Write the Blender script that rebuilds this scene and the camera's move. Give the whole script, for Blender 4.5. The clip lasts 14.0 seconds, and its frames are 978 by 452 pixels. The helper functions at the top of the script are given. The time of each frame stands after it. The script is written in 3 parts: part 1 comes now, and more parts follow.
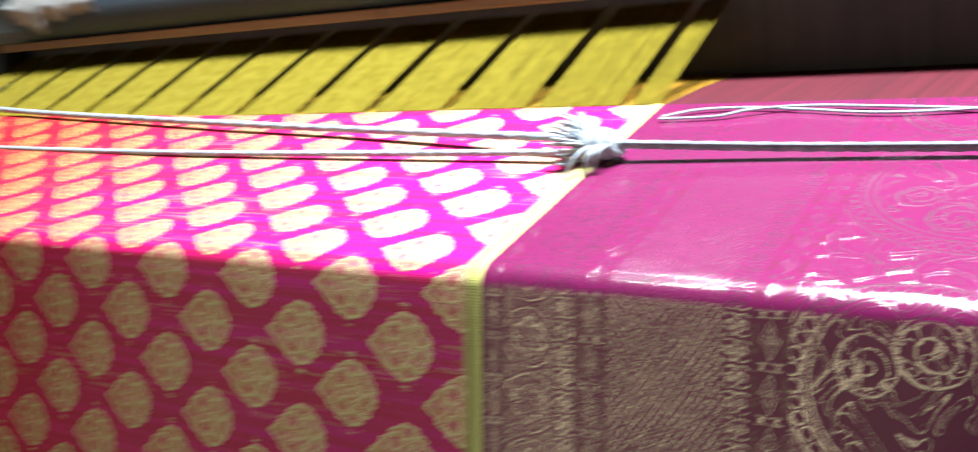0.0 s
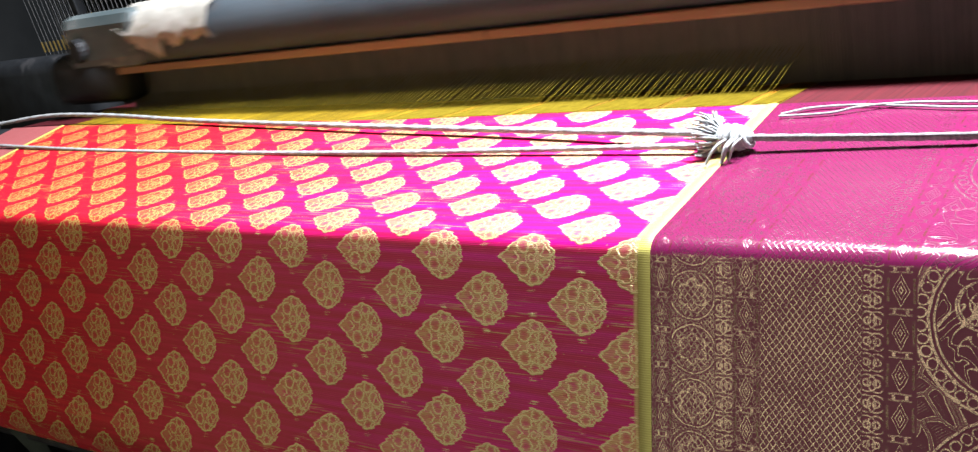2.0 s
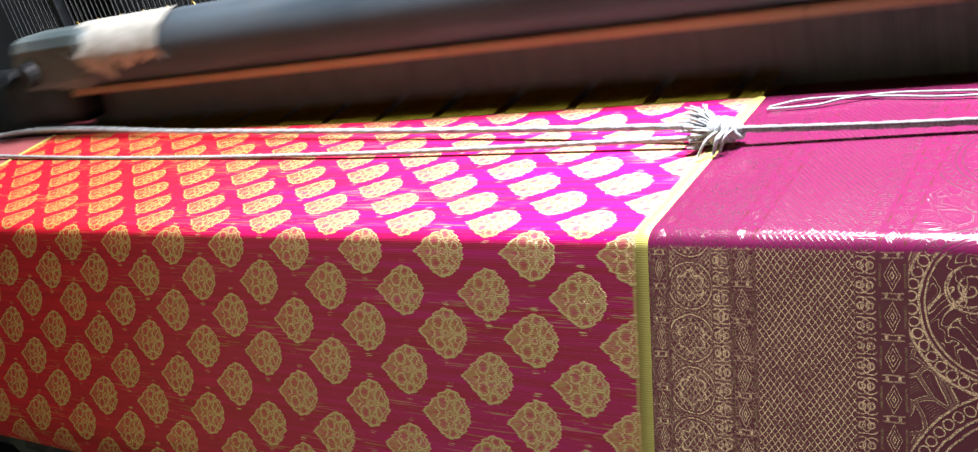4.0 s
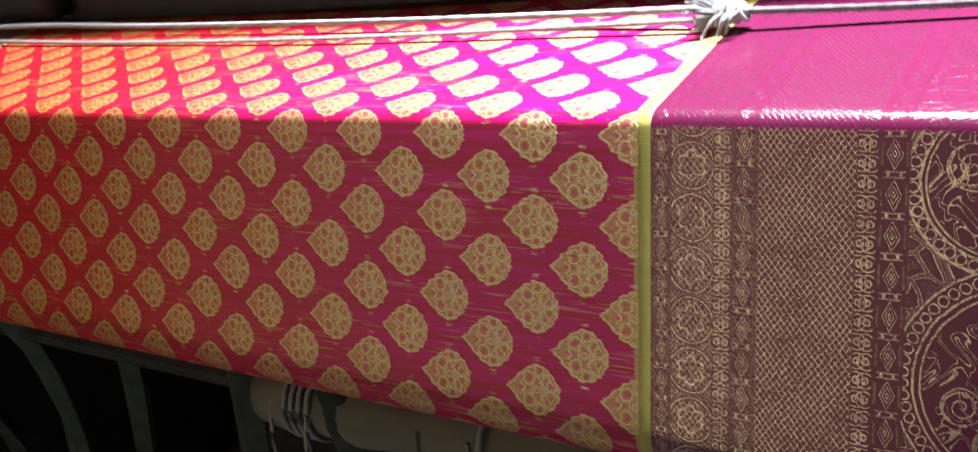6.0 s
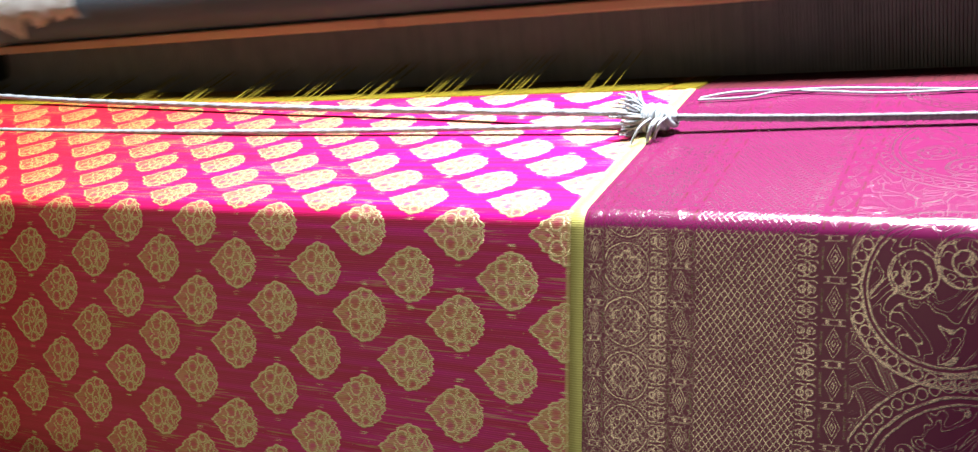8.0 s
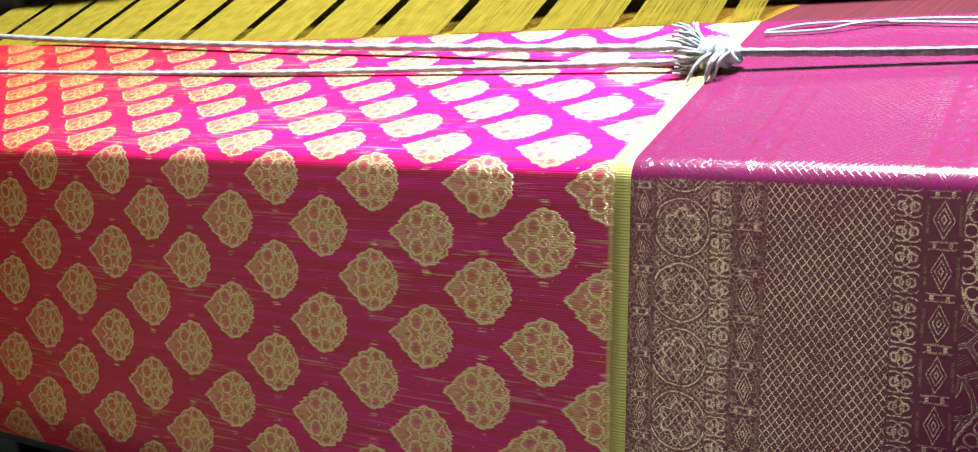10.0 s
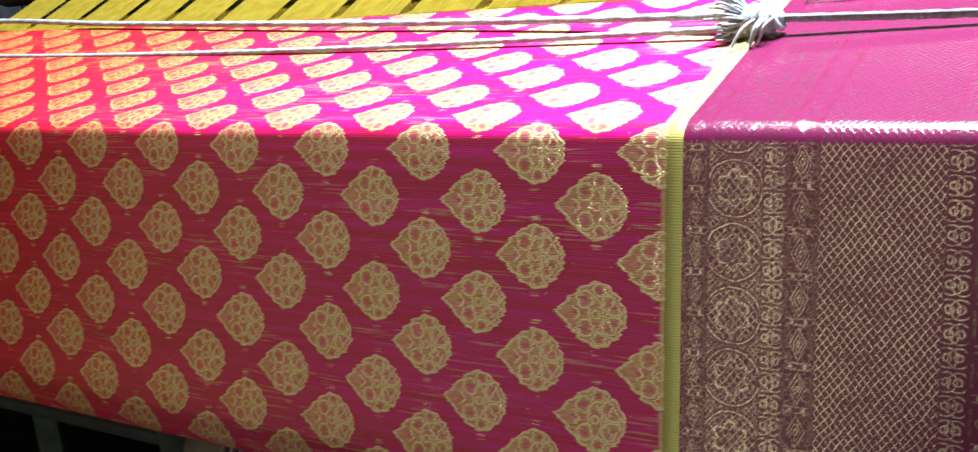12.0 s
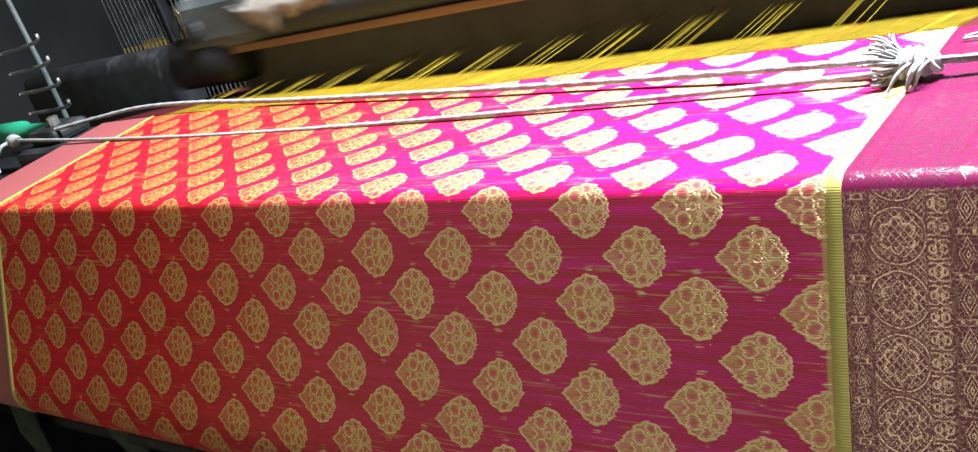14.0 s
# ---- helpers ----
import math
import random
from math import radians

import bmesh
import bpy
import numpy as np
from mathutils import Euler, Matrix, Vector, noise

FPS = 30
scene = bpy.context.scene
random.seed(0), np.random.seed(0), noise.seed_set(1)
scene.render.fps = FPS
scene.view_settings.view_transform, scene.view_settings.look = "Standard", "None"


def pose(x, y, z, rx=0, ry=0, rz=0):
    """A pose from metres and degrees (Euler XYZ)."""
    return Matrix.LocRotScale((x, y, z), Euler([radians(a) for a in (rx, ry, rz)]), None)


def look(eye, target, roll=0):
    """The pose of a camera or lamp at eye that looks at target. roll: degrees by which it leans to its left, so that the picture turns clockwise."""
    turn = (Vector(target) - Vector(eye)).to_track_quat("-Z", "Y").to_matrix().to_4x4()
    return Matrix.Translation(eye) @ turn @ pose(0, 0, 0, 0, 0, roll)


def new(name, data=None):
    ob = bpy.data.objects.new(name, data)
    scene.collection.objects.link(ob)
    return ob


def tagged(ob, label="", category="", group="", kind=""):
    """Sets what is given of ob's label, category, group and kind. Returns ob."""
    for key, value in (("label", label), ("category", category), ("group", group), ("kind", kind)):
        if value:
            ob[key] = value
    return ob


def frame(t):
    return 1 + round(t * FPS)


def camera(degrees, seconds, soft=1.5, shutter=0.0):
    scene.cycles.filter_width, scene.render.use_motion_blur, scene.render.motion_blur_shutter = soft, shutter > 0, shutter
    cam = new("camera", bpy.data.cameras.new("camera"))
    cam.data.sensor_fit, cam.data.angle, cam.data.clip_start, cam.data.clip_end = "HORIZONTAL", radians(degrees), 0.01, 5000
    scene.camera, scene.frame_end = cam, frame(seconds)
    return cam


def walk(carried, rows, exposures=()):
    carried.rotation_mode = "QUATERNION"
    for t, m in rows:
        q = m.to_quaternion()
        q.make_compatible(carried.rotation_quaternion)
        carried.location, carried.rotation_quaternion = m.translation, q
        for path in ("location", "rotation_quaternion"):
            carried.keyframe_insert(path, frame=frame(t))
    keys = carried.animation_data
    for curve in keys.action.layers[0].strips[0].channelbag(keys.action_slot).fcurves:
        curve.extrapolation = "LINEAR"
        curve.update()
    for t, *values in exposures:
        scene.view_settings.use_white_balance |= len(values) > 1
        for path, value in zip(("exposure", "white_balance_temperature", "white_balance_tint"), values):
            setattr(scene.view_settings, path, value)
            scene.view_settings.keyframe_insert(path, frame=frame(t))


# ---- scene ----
cam = camera(50.4, 14.0, soft=1.25, shutter=0.5)
PATH = [
    (0, look((0.2352, -0.2650, 0.1582), (-0.8808, 1.2020, -0.6180), -13.62)),
    (0.5, look((0.2327, -0.3369, 0.1923), (-0.9843, 1.0473, -0.5841), -15.05)),
    (1, look((0.2431, -0.3473, 0.1855), (-0.9688, 1.0478, -0.5794), -14.15)),
    (1.5, look((0.2373, -0.3427, 0.1946), (-0.9466, 1.0792, -0.5646), -15.29)),
    (2, look((0.2378, -0.3603, 0.1949), (-0.9441, 1.0666, -0.5581), -15.26)),
    (2.5, look((0.2388, -0.3666, 0.1939), (-0.9431, 1.0656, -0.5491), -15.49)),
    (5, look((0.2372, -0.3772, 0.2064), (-0.8953, 1.0701, -0.5829), -16.39)),
    (5.5, look((0.2366, -0.3797, 0.1972), (-0.8894, 1.0633, -0.6089), -15.88)),
    (6, look((0.2335, -0.3853, 0.1862), (-0.8970, 0.9932, -0.7204), -15.60)),
    (6.5, look((0.2157, -0.3766, 0.1742), (-0.7861, 1.0997, -0.7295), -14.41)),
    (7, look((0.2115, -0.3718, 0.1733), (-0.7086, 1.1867, -0.6778), -15.71)),
    (7.5, look((0.2208, -0.3790, 0.1876), (-0.7460, 1.1889, -0.5913), -11.58)),
    (8, look((0.2085, -0.3751, 0.1789), (-0.7597, 1.1915, -0.6010), -11.38)),
    (8.2, look((0.2016, -0.3634, 0.1719), (-0.7728, 1.2036, -0.5994), -11.34)),
    (10.5, look((0.1721, -0.3178, 0.1474), (-0.8566, 1.1717, -0.7030), -12.11)),
    (11, look((0.1665, -0.3247, 0.1458), (-0.8554, 1.1752, -0.6944), -12.08)),
    (11.5, look((0.1652, -0.3286, 0.1442), (-0.8457, 1.1716, -0.7088), -12.46)),
    (12, look((0.1665, -0.3365, 0.1479), (-0.8739, 1.1397, -0.7115), -13.20)),
    (12.5, look((0.1731, -0.3445, 0.1445), (-1.0273, 1.0345, -0.6662), -15.16)),
    (13, look((0.1739, -0.3434, 0.1522), (-1.0467, 1.0272, -0.6424), -15.68)),
    (13.5, look((0.1778, -0.3454, 0.1632), (-1.1023, 1.0125, -0.5563), -18.55)),
    (14, look((0.1767, -0.3476, 0.1617), (-1.1155, 1.0051, -0.5456), -19.00)),
]
# the film's white balance drifts: cooler at first and again in the middle
walk(cam, PATH, [(0.0, 0.0, 5750, 5), (0.5, 0.0, 6350, 13), (1.0, 0.05, 6500, 11), (1.5, 0.0, 6600, 14), (6.0, 0.0, 6600, 14), (7.0, 0.05, 6150, 9), (8.2, 0.0, 6250, 12),
                 (10.5, 0.0, 6050, 8), (12.0, 0.05, 6150, 9), (12.6, 0.15, 6450, 10), (14.0, 0.2, 6600, 12)])

# the loom's crank: the beater strikes every BEAT seconds
BEAT, FIRST = 0.52, 0.30
FELL = 0.166          # from the front fold back to the edge of the woven cloth
LEAN = radians(22.4)  # the front face leans out towards the weaver
DROP = 0.169          # length of the front face


# ---- light ----
world = bpy.data.worlds.new("world")
scene.world = world
world.use_nodes = True
world.node_tree.nodes["Background"].inputs[0].default_value = (0.75, 0.88, 1.0, 1)
world.node_tree.nodes["Background"].inputs[1].default_value = 0.20


def area(name, eye, target, sx, sy, watts, color):
    data = bpy.data.lights.new(name, "AREA")
    data.shape, data.size, data.size_y, data.energy, data.color = "RECTANGLE", sx, sy, watts, color
    ob = new(name, data)
    ob.matrix_world = look(eye, target)
    return ob


area("tube_lamp", (0.13, 0.345, 0.88), (0.0, 0.06, 0.0), 0.40, 0.06, 80.0, (0.95, 0.98, 1.04))
# warm fill added out of view, inside the closed room, for the front face
area("front_fill", (-0.95, -2.1, 0.35), (-0.2, 0.0, 0.0), 3.2, 1.9, 14.2, (1.0, 0.84, 0.54))


# ---- node arithmetic for the materials ----
class Val:
    """A number in a node tree, with the usual arithmetic."""

    def __init__(self, tree, sock):
        self.tree, self.sock = tree, sock

    def op(self, kind, *others):
        n = self.tree.nodes.new("ShaderNodeMath")
        n.operation = kind
        for slot, v in zip(n.inputs, (self, *others)):
            if isinstance(v, Val):
                self.tree.links.new(v.sock, slot)
            else:
                slot.default_value = v
        return Val(self.tree, n.outputs[0])

    def __add__(self, o): return self.op("ADD", o)
    def __sub__(self, o): return self.op("SUBTRACT", o)
    def __mul__(self, o): return self.op("MULTIPLY", o)
    def __truediv__(self, o): return self.op("DIVIDE", o)
    def mod(self, o): return self.op("FLOORED_MODULO", o)
    def abs(self): return self.op("ABSOLUTE")
    def sin(self): return self.op("SINE")
    def sqrt(self): return self.op("SQRT")
    def max(self, o): return self.op("MAXIMUM", o)
    def min(self, o): return self.op("MINIMUM", o)
    def exp(self): return self.op("EXPONENT")
    def flip(self): return (self * -1.0) + 1.0

    def step(self, lo, hi):
        """Rises smoothly from 0 at lo to 1 at hi."""
        n = self.tree.nodes.new("ShaderNodeMapRange")
        n.interpolation_type = "SMOOTHSTEP"
        self.tree.links.new(self.sock, n.inputs[0])
        n.inputs[1].default_value, n.inputs[2].default_value = min(lo, hi), max(lo, hi)
        n.inputs[3].default_value, n.inputs[4].default_value = (0, 1) if lo < hi else (1, 0)
        return Val(self.tree, n.outputs[0])

    def line(self, at, half):
        """1 within half of at."""
        return (self - at).abs().step(half * 1.3, half * 0.7)

    def within(self, lo, hi, soft):
        return self.step(lo - soft, lo + soft) * self.step(hi + soft, hi - soft)


class Mat:
    def __init__(self, name):
        self.mat = bpy.data.materials.new(name)
        self.mat.use_nodes = True
        self.tree = self.mat.node_tree
        self.shader = self.tree.nodes["Principled BSDF"]


    def uv(self):
        sep = self.tree.nodes.new("ShaderNodeSeparateXYZ")
        self.tree.links.new(self.tree.nodes.new("ShaderNodeUVMap").outputs[0], sep.inputs[0])
        return Val(self.tree, sep.outputs[0]), Val(self.tree, sep.outputs[1])

    def place(self):
        sep = self.tree.nodes.new("ShaderNodeSeparateXYZ")
        self.tree.links.new(self.tree.nodes.new("ShaderNodeTexCoord").outputs["Object"], sep.inputs[0])
        return [Val(self.tree, s) for s in sep.outputs]

    def noise(self, x, y, z=0.0, scale=1.0, detail=3.0):
        comb = self.tree.nodes.new("ShaderNodeCombineXYZ")
        for slot, v in zip(comb.inputs, (x, y, z)):
            if isinstance(v, Val):
                self.tree.links.new(v.sock, slot)
            else:
                slot.default_value = v
        n = self.tree.nodes.new("ShaderNodeTexNoise")
        n.inputs["Scale"].default_value, n.inputs["Detail"].default_value = scale, detail
        self.tree.links.new(comb.outputs[0], n.inputs["Vector"])
        return Val(self.tree, n.outputs[0])

    def cells(self, x, y, scale):
        comb = self.tree.nodes.new("ShaderNodeCombineXYZ")
        self.tree.links.new(x.sock, comb.inputs[0])
        self.tree.links.new(y.sock, comb.inputs[1])
        n = self.tree.nodes.new("ShaderNodeTexVoronoi")
        n.feature = "DISTANCE_TO_EDGE"
        n.inputs["Scale"].default_value = scale
        self.tree.links.new(comb.outputs[0], n.inputs["Vector"])
        return Val(self.tree, n.outputs[0])

    def mix(self, fac, a, b):
        n = self.tree.nodes.new("ShaderNodeMix")
        n.data_type = "RGBA"
        for slot, v in ((n.inputs[0], fac), (n.inputs[6], a), (n.inputs[7], b)):
            if isinstance(v, Val):
                self.tree.links.new(v.sock, slot)
            elif isinstance(v, tuple):
                slot.default_value = (*v, 1)
            elif isinstance(v, float):
                slot.default_value = v
            else:
                self.tree.links.new(v, slot)
        return n.outputs[2]

    def set(self, slot, v):
        slot = self.shader.inputs[slot]
        if isinstance(v, Val):
            self.tree.links.new(v.sock, slot)
        elif isinstance(v, tuple):
            slot.default_value = (*v, 1)
        elif isinstance(v, (int, float)):
            slot.default_value = v
        else:
            self.tree.links.new(v, slot)

    def gloss(self, share, color, rough):
        """The lustre of metal-wrapped thread over the silk."""
        out = self.tree.nodes["Material Output"]
        g, mixer = self.tree.nodes.new("ShaderNodeBsdfGlossy"), self.tree.nodes.new("ShaderNodeMixShader")
        g.inputs["Color"].default_value, g.inputs["Roughness"].default_value = (*color, 1), rough
        if self.shader.inputs["Normal"].is_linked:
            self.tree.links.new(self.shader.inputs["Normal"].links[0].from_socket, g.inputs["Normal"])
        self.tree.links.new(share.sock, mixer.inputs[0])
        self.tree.links.new(self.shader.outputs[0], mixer.inputs[1])
        self.tree.links.new(g.outputs[0], mixer.inputs[2])
        self.tree.links.new(mixer.outputs[0], out.inputs[0])

    def bump(self, height, depth, strength=0.6):
        n = self.tree.nodes.new("ShaderNodeBump")
        n.inputs["Strength"].default_value, n.inputs["Distance"].default_value = strength, depth
        self.tree.links.new(height.sock, n.inputs["Height"])
        self.tree.links.new(n.outputs[0], self.shader.inputs["Normal"])


def rough_mat(name, a, b, rough=0.6, metal=0.0, scale=60.0, stretch=(1, 1, 1), depth=0.0006, spots=None, spec=0.4):
    """A worn surface: two colours mixed by grain, rough and smooth patches, fine relief."""
    m = Mat(name)
    x, y, z = m.place()
    fine = m.noise(x * stretch[0], y * stretch[1], z * stretch[2], scale, 6.0)
    broad = m.noise(x, y, z, scale * 0.12, 3.0)
    col = m.mix((fine * 0.7 + broad * 0.5).step(0.4, 0.8), a, b)
    if spots:
        col = m.mix(m.noise(x, y, z, scale * 0.6, 5.0).step(0.60, 0.70), col, spots)
    m.set("Base Color", col)
    m.set("Roughness", broad * 0.4 + (rough - 0.2))
    m.set("Metallic", metal)
    m.set("Specular IOR Level", spec)
    m.bump(fine, depth)
    return m.mat


PITCH, ROW = 0.055, 0.04297  # the motifs' spacing across and along the cloth
TIP = 0.0103                 # first row of tips below the fold


def motif(m, u, s, du, ds):
    """One of the two staggered sets of spade-shaped leaf motifs: lines, ground filled with gold, ticks."""
    p = (u - du + 0.0040).mod(PITCH) - 0.0040
    q = (s - (TIP + ds) + ROW / 2).mod(ROW) - ROW / 2
    x, y = (p - 0.0180) / 0.0146, q / 0.0152
    v = y.abs()
    th = v.op("ARCTAN2", x)
    tip = ((th - math.pi) / 0.34).exp()
    rho = (x.abs().op("POWER", 1.7) + v.op("POWER", 1.7)).op("POWER", 1 / 1.7) / (tip * 0.42 + 0.88)
    rho = rho - (th * 6.5).sin().abs() * 0.06 + 0.03
    x, v = x / 0.90, v / 0.90

    def gap(cx, cy, sx=1.0):
        """Distance from a point of either half."""
        a, b = (x - cx) * sx, v - cy
        return (a * a + b * b).sqrt()

    body = rho.step(1.02, 0.98)
    rim = rho.line(0.95, 0.040)
    lens = ((x + 0.04).abs() / 0.23 + v * v * 3.2).line(1.0, 0.13)
    eye = gap(-0.04, 0.0).line(0.12, 0.030)
    side, crown, petal = gap(-0.40, 0.42), gap(0.07, 0.74), gap(0.56, 0.34, 0.85)
    cells = side.line(0.25, 0.032).max(crown.line(0.20, 0.032)).max(petal.line(0.31, 0.032) * x.step(0.10, 0.16))
    fan = (x - v * 0.55).line(0.30, 0.035) * v.step(0.50, 0.44)
    crescent = rho.line(0.79, 0.030) * x.step(0.25, 0.35)
    point = (x + v * 0.9).line(-0.58, 0.045) * v.step(0.26, 0.20)
    lines = rim.max(lens).max(eye).max(cells).max(fan).max(crescent).max(point) * body
    holes = side.step(0.19, 0.07).max(crown.step(0.14, 0.05)).max((petal - 0.10).abs().step(0.09, 0.04) * 0.7)
    holes = holes.max((v * 2.4 + (x + 0.66).abs()).step(0.28, 0.18)).max(rho.line(0.865, 0.025) * x.step(0.35, 0.45) * 0.5)
    ticks = v.within(1.08, 1.24, 0.03) * x.abs().step(0.24, 0.06)
    return lines, body * (holes * -0.58 + 1.0), ticks


def silk_body():
    """Silk with gold motifs: magenta warp that turns to red towards the far selvage."""
    m = Mat("silk_body")
    u, s = m.uv()
    jag = m.noise(u * 40.0, s * 2200.0, 0.0, 1.0, 1.0)
    uj = u + (jag - 0.5) * 0.0030 + (m.noise(u * 25.0, s * 900.0, 11.0, 1.0, 0.0) - 0.5) * 0.0026
    a = motif(m, uj, s, 0.0, 0.0)
    b = motif(m, uj, s, PITCH / 2, ROW / 2)
    lines, fill, ticks = a[0].max(b[0]), a[1].max(b[1]), a[2].max(b[2])
    streak = m.noise(u * 28.0, s * 1000.0, 3.0, 1.0, 2.0)
    patch = m.noise(u * 9.0, s * 40.0, 1.0, 1.0, 2.0)
    floats = streak.step(0.58, 0.62) * patch.step(0.50, 0.58)
    gap = m.noise(u * 150.0, s * 480.0, 2.0, 1.0, 1.0).step(0.48, 0.55) * lines.flip()
    fill = fill * (gap * -0.35 + 1.0)
    ticks = ticks * jag.step(0.50, 0.60) * m.noise(u * 60.0, s * 90.0, 9.0, 1.0, 1.0).step(0.40, 0.55)
    dots = m.noise(u * 420.0, s * 700.0, 7.0, 1.0, 1.0).step(0.74, 0.80) * patch.step(0.40, 0.55)
    edge = u.within(0.0173, 0.05, 0.0008)
    weft = (s * (2 * math.pi / 0.0010)).sin() * 0.5 + 0.5
    gold = (fill * (u.step(-0.40, -0.02) * 0.34 + 0.28) * (weft * 0.35 + 0.80)).max(lines * (weft * 0.25 + 0.75)).max(floats * 0.5).max(ticks).max(dots * 0.7).max(edge * 0.85)
    rib = (s * (2 * math.pi / 0.0010)).sin()
    ground = m.mix(u.step(-0.46, 0.0), RED, MAGENTA)
    ground = m.mix(m.noise(u * 6.0, s * 260.0, 5.0, 1.0, 3.0).step(0.25, 0.65) * 0.85, ground, m.mix(u.step(-0.46, 0.0), RED_DEEP, MAGENTA_DEEP))
    thread = m.mix(lines.max(ticks), m.mix(u.step(-0.35, 0.0), GOLD_DARK, GOLD_MID), m.mix(u.step(-0.45, -0.05), GOLD_WARM, GOLD_LIGHT))
    m.set("Base Color", m.mix(gold, ground, thread))
    m.set("Metallic", gold * 0.30)
    m.set("Roughness", gold * -0.08 + 0.46)
    m.bump(lines * 0.8 + fill * 0.6 + rib * 0.10 + streak * 0.5 + ticks, 0.0003, 0.60)
    m.gloss(fill * 0.09 + lines * 0.03 + 0.030, (1.0, 0.83, 0.42), 0.24)
    m.set("Specular IOR Level", 0.05)
    return m.mat


def box_chain(u, s, left, right, pitch):
    """A narrow column of nested diamonds between short upright bars: its lines and its bars."""
    half = (right - left) / 2
    x = (u - (left + right) / 2).abs() / half
    y = ((s + 1.0).mod(pitch) - pitch / 2).abs() / (pitch / 2)
    d = x / 0.62 + y / 0.80
    inside = x.step(1.05, 1.0)
    lines = d.line(0.92, 0.055).max(d.line(0.55, 0.055)).max(d.line(0.20, 0.07))
    lines = lines.max(y.line(0.86, 0.04) * x.step(0.85, 0.8) * 0.5).max((x.line(0.45, 0.12)) * y.line(0.95, 0.05))
    bars = x.within(0.80, 0.97, 0.03) * y.step(0.60, 0.54)
    return lines * inside, bars


def silk_border():
    """The wide border: magenta silk under dense gold brocade in columns."""
    m = Mat("silk_border")
    u, s = m.uv()
    wob = m.noise(u * 150.0, s * 150.0, 0.0, 1.0, 2.0)
    uu = u + (wob - 0.5) * 0.0012
    ss = s + (wob - 0.5) * 0.0014
    chains, bars = box_chain(uu, ss, 0.0268, 0.0352, 0.0155)
    for left, right, pitch in ((0.0643, 0.0752, 0.0162), (0.1262, 0.1370, 0.0165)):
        more, posts = box_chain(uu, ss, left, right, pitch)
        chains, bars = chains.max(more), bars.max(posts)

    def polar(cx, cy, rad):
        x, y = (uu - cx) / rad, cy / rad
        return (x * x + y * y).sqrt(), y.op("ARCTAN2", x)

    def repeat(pitch, shift):
        return (ss + shift + 1.0).mod(pitch) - pitch / 2

    def net(c, tall, thick):
        """Crossing lines: diamonds c wide and tall high."""
        a = ((uu / c + ss / tall + 40.0).mod(1.0) - 0.5).abs().line(0.0, thick)
        return a.max(((uu / c - ss / tall + 80.0).mod(1.0) - 0.5).abs().line(0.0, thick))

    # large rings filled with a small net, pairs of small linked rings beside them
    r, th = polar(0.0455, repeat(0.0235, 0.0), 0.0108)
    flower = (r - (th * 3.0).sin().abs() * 0.20).line(0.42, 0.05)
    rings = r.line(0.97, 0.030).max(net(0.0030, 0.0036, 0.10) * r.step(0.90, 0.85) * 0.75).max(flower)
    rings = rings.max(net(0.0021, 0.0024, 0.12) * r.step(1.05, 1.12) * 0.7) * u.within(0.0358, 0.0556, 0.0004)
    links = None
    for cx in (0.0579, 0.0617, 0.1191, 0.1228):
        r, th = polar(cx, repeat(0.0082, 0.002), 0.0037)
        one = r.line(0.92, 0.09).max(r.line(0.35, 0.12))
        links = one if links is None else links.max(one)
    links = links * (u.within(0.0560, 0.0638, 0.0004).max(u.within(0.1174, 0.1252, 0.0004)))
    mesh = net(0.0028, 0.0037, 0.10) * u.within(0.0758, 0.1170, 0.0005)
    eyes = net(0.0028, 0.0037, 0.44).flip() * u.within(0.0758, 0.1170, 0.0005) * 0.5
    # great scrolls: beaded arcs round curling stems, leaves between them
    arcs, inner, outer = None, None, None
    for cx, cy, rad, beads_n in ((0.183, -0.005, 0.0470, 58), (0.172, 0.100, 0.0345, 42)):
        r, th = polar(cx, repeat(0.185, 0.0925 - cy), rad)
        edge = 0.00055 / rad
        bx, by = (th * (beads_n / math.tau) + 100.0).mod(1.0) - 0.5, (r - 0.965) * rad / 0.0051
        bead = (bx * bx + by * by).sqrt()
        one = r.line(1.045, edge).max(r.line(0.885, edge)).max(r.line(0.825, edge * 0.8)).max(bead.line(0.40, 0.07))
        arcs = one if arcs is None else arcs.max(one)
        a, b = r.step(0.81, 0.79), r.step(1.05, 1.07)
        inner, outer = (a, b) if inner is None else (inner.max(a), outer.min(b))
    curl = None
    for cx, cy, rad, hand in ((0.1600, 0.004, 0.0068, 1), (0.1745, 0.020, 0.0085, -1), (0.1950, 0.010, 0.0105, 1), (0.1600, 0.094, 0.0080, -1), (0.1780, 0.088, 0.0095, 1), (0.2050, 0.030, 0.0080, -1)):
        r, th = polar(cx, repeat(0.185, 0.0925 - cy), rad)
        one = ((r * 2.0 + th * (hand / math.tau) + 10.0).mod(1.0) - 0.5).line(0.0, 0.10) * r.step(1.15, 1.05)
        one = one.max(r.line(1.12, 0.05))
        curl = one if curl is None else curl.max(one)
    stems = m.noise(uu * 110.0 + (ss * 240.0).sin() * 0.4, ss * 85.0 + (uu * 210.0).sin() * 0.4, 6.0, 1.0, 1.0)
    curl = curl.max(stems.line(0.50, 0.010).max(stems.line(0.43, 0.008)))
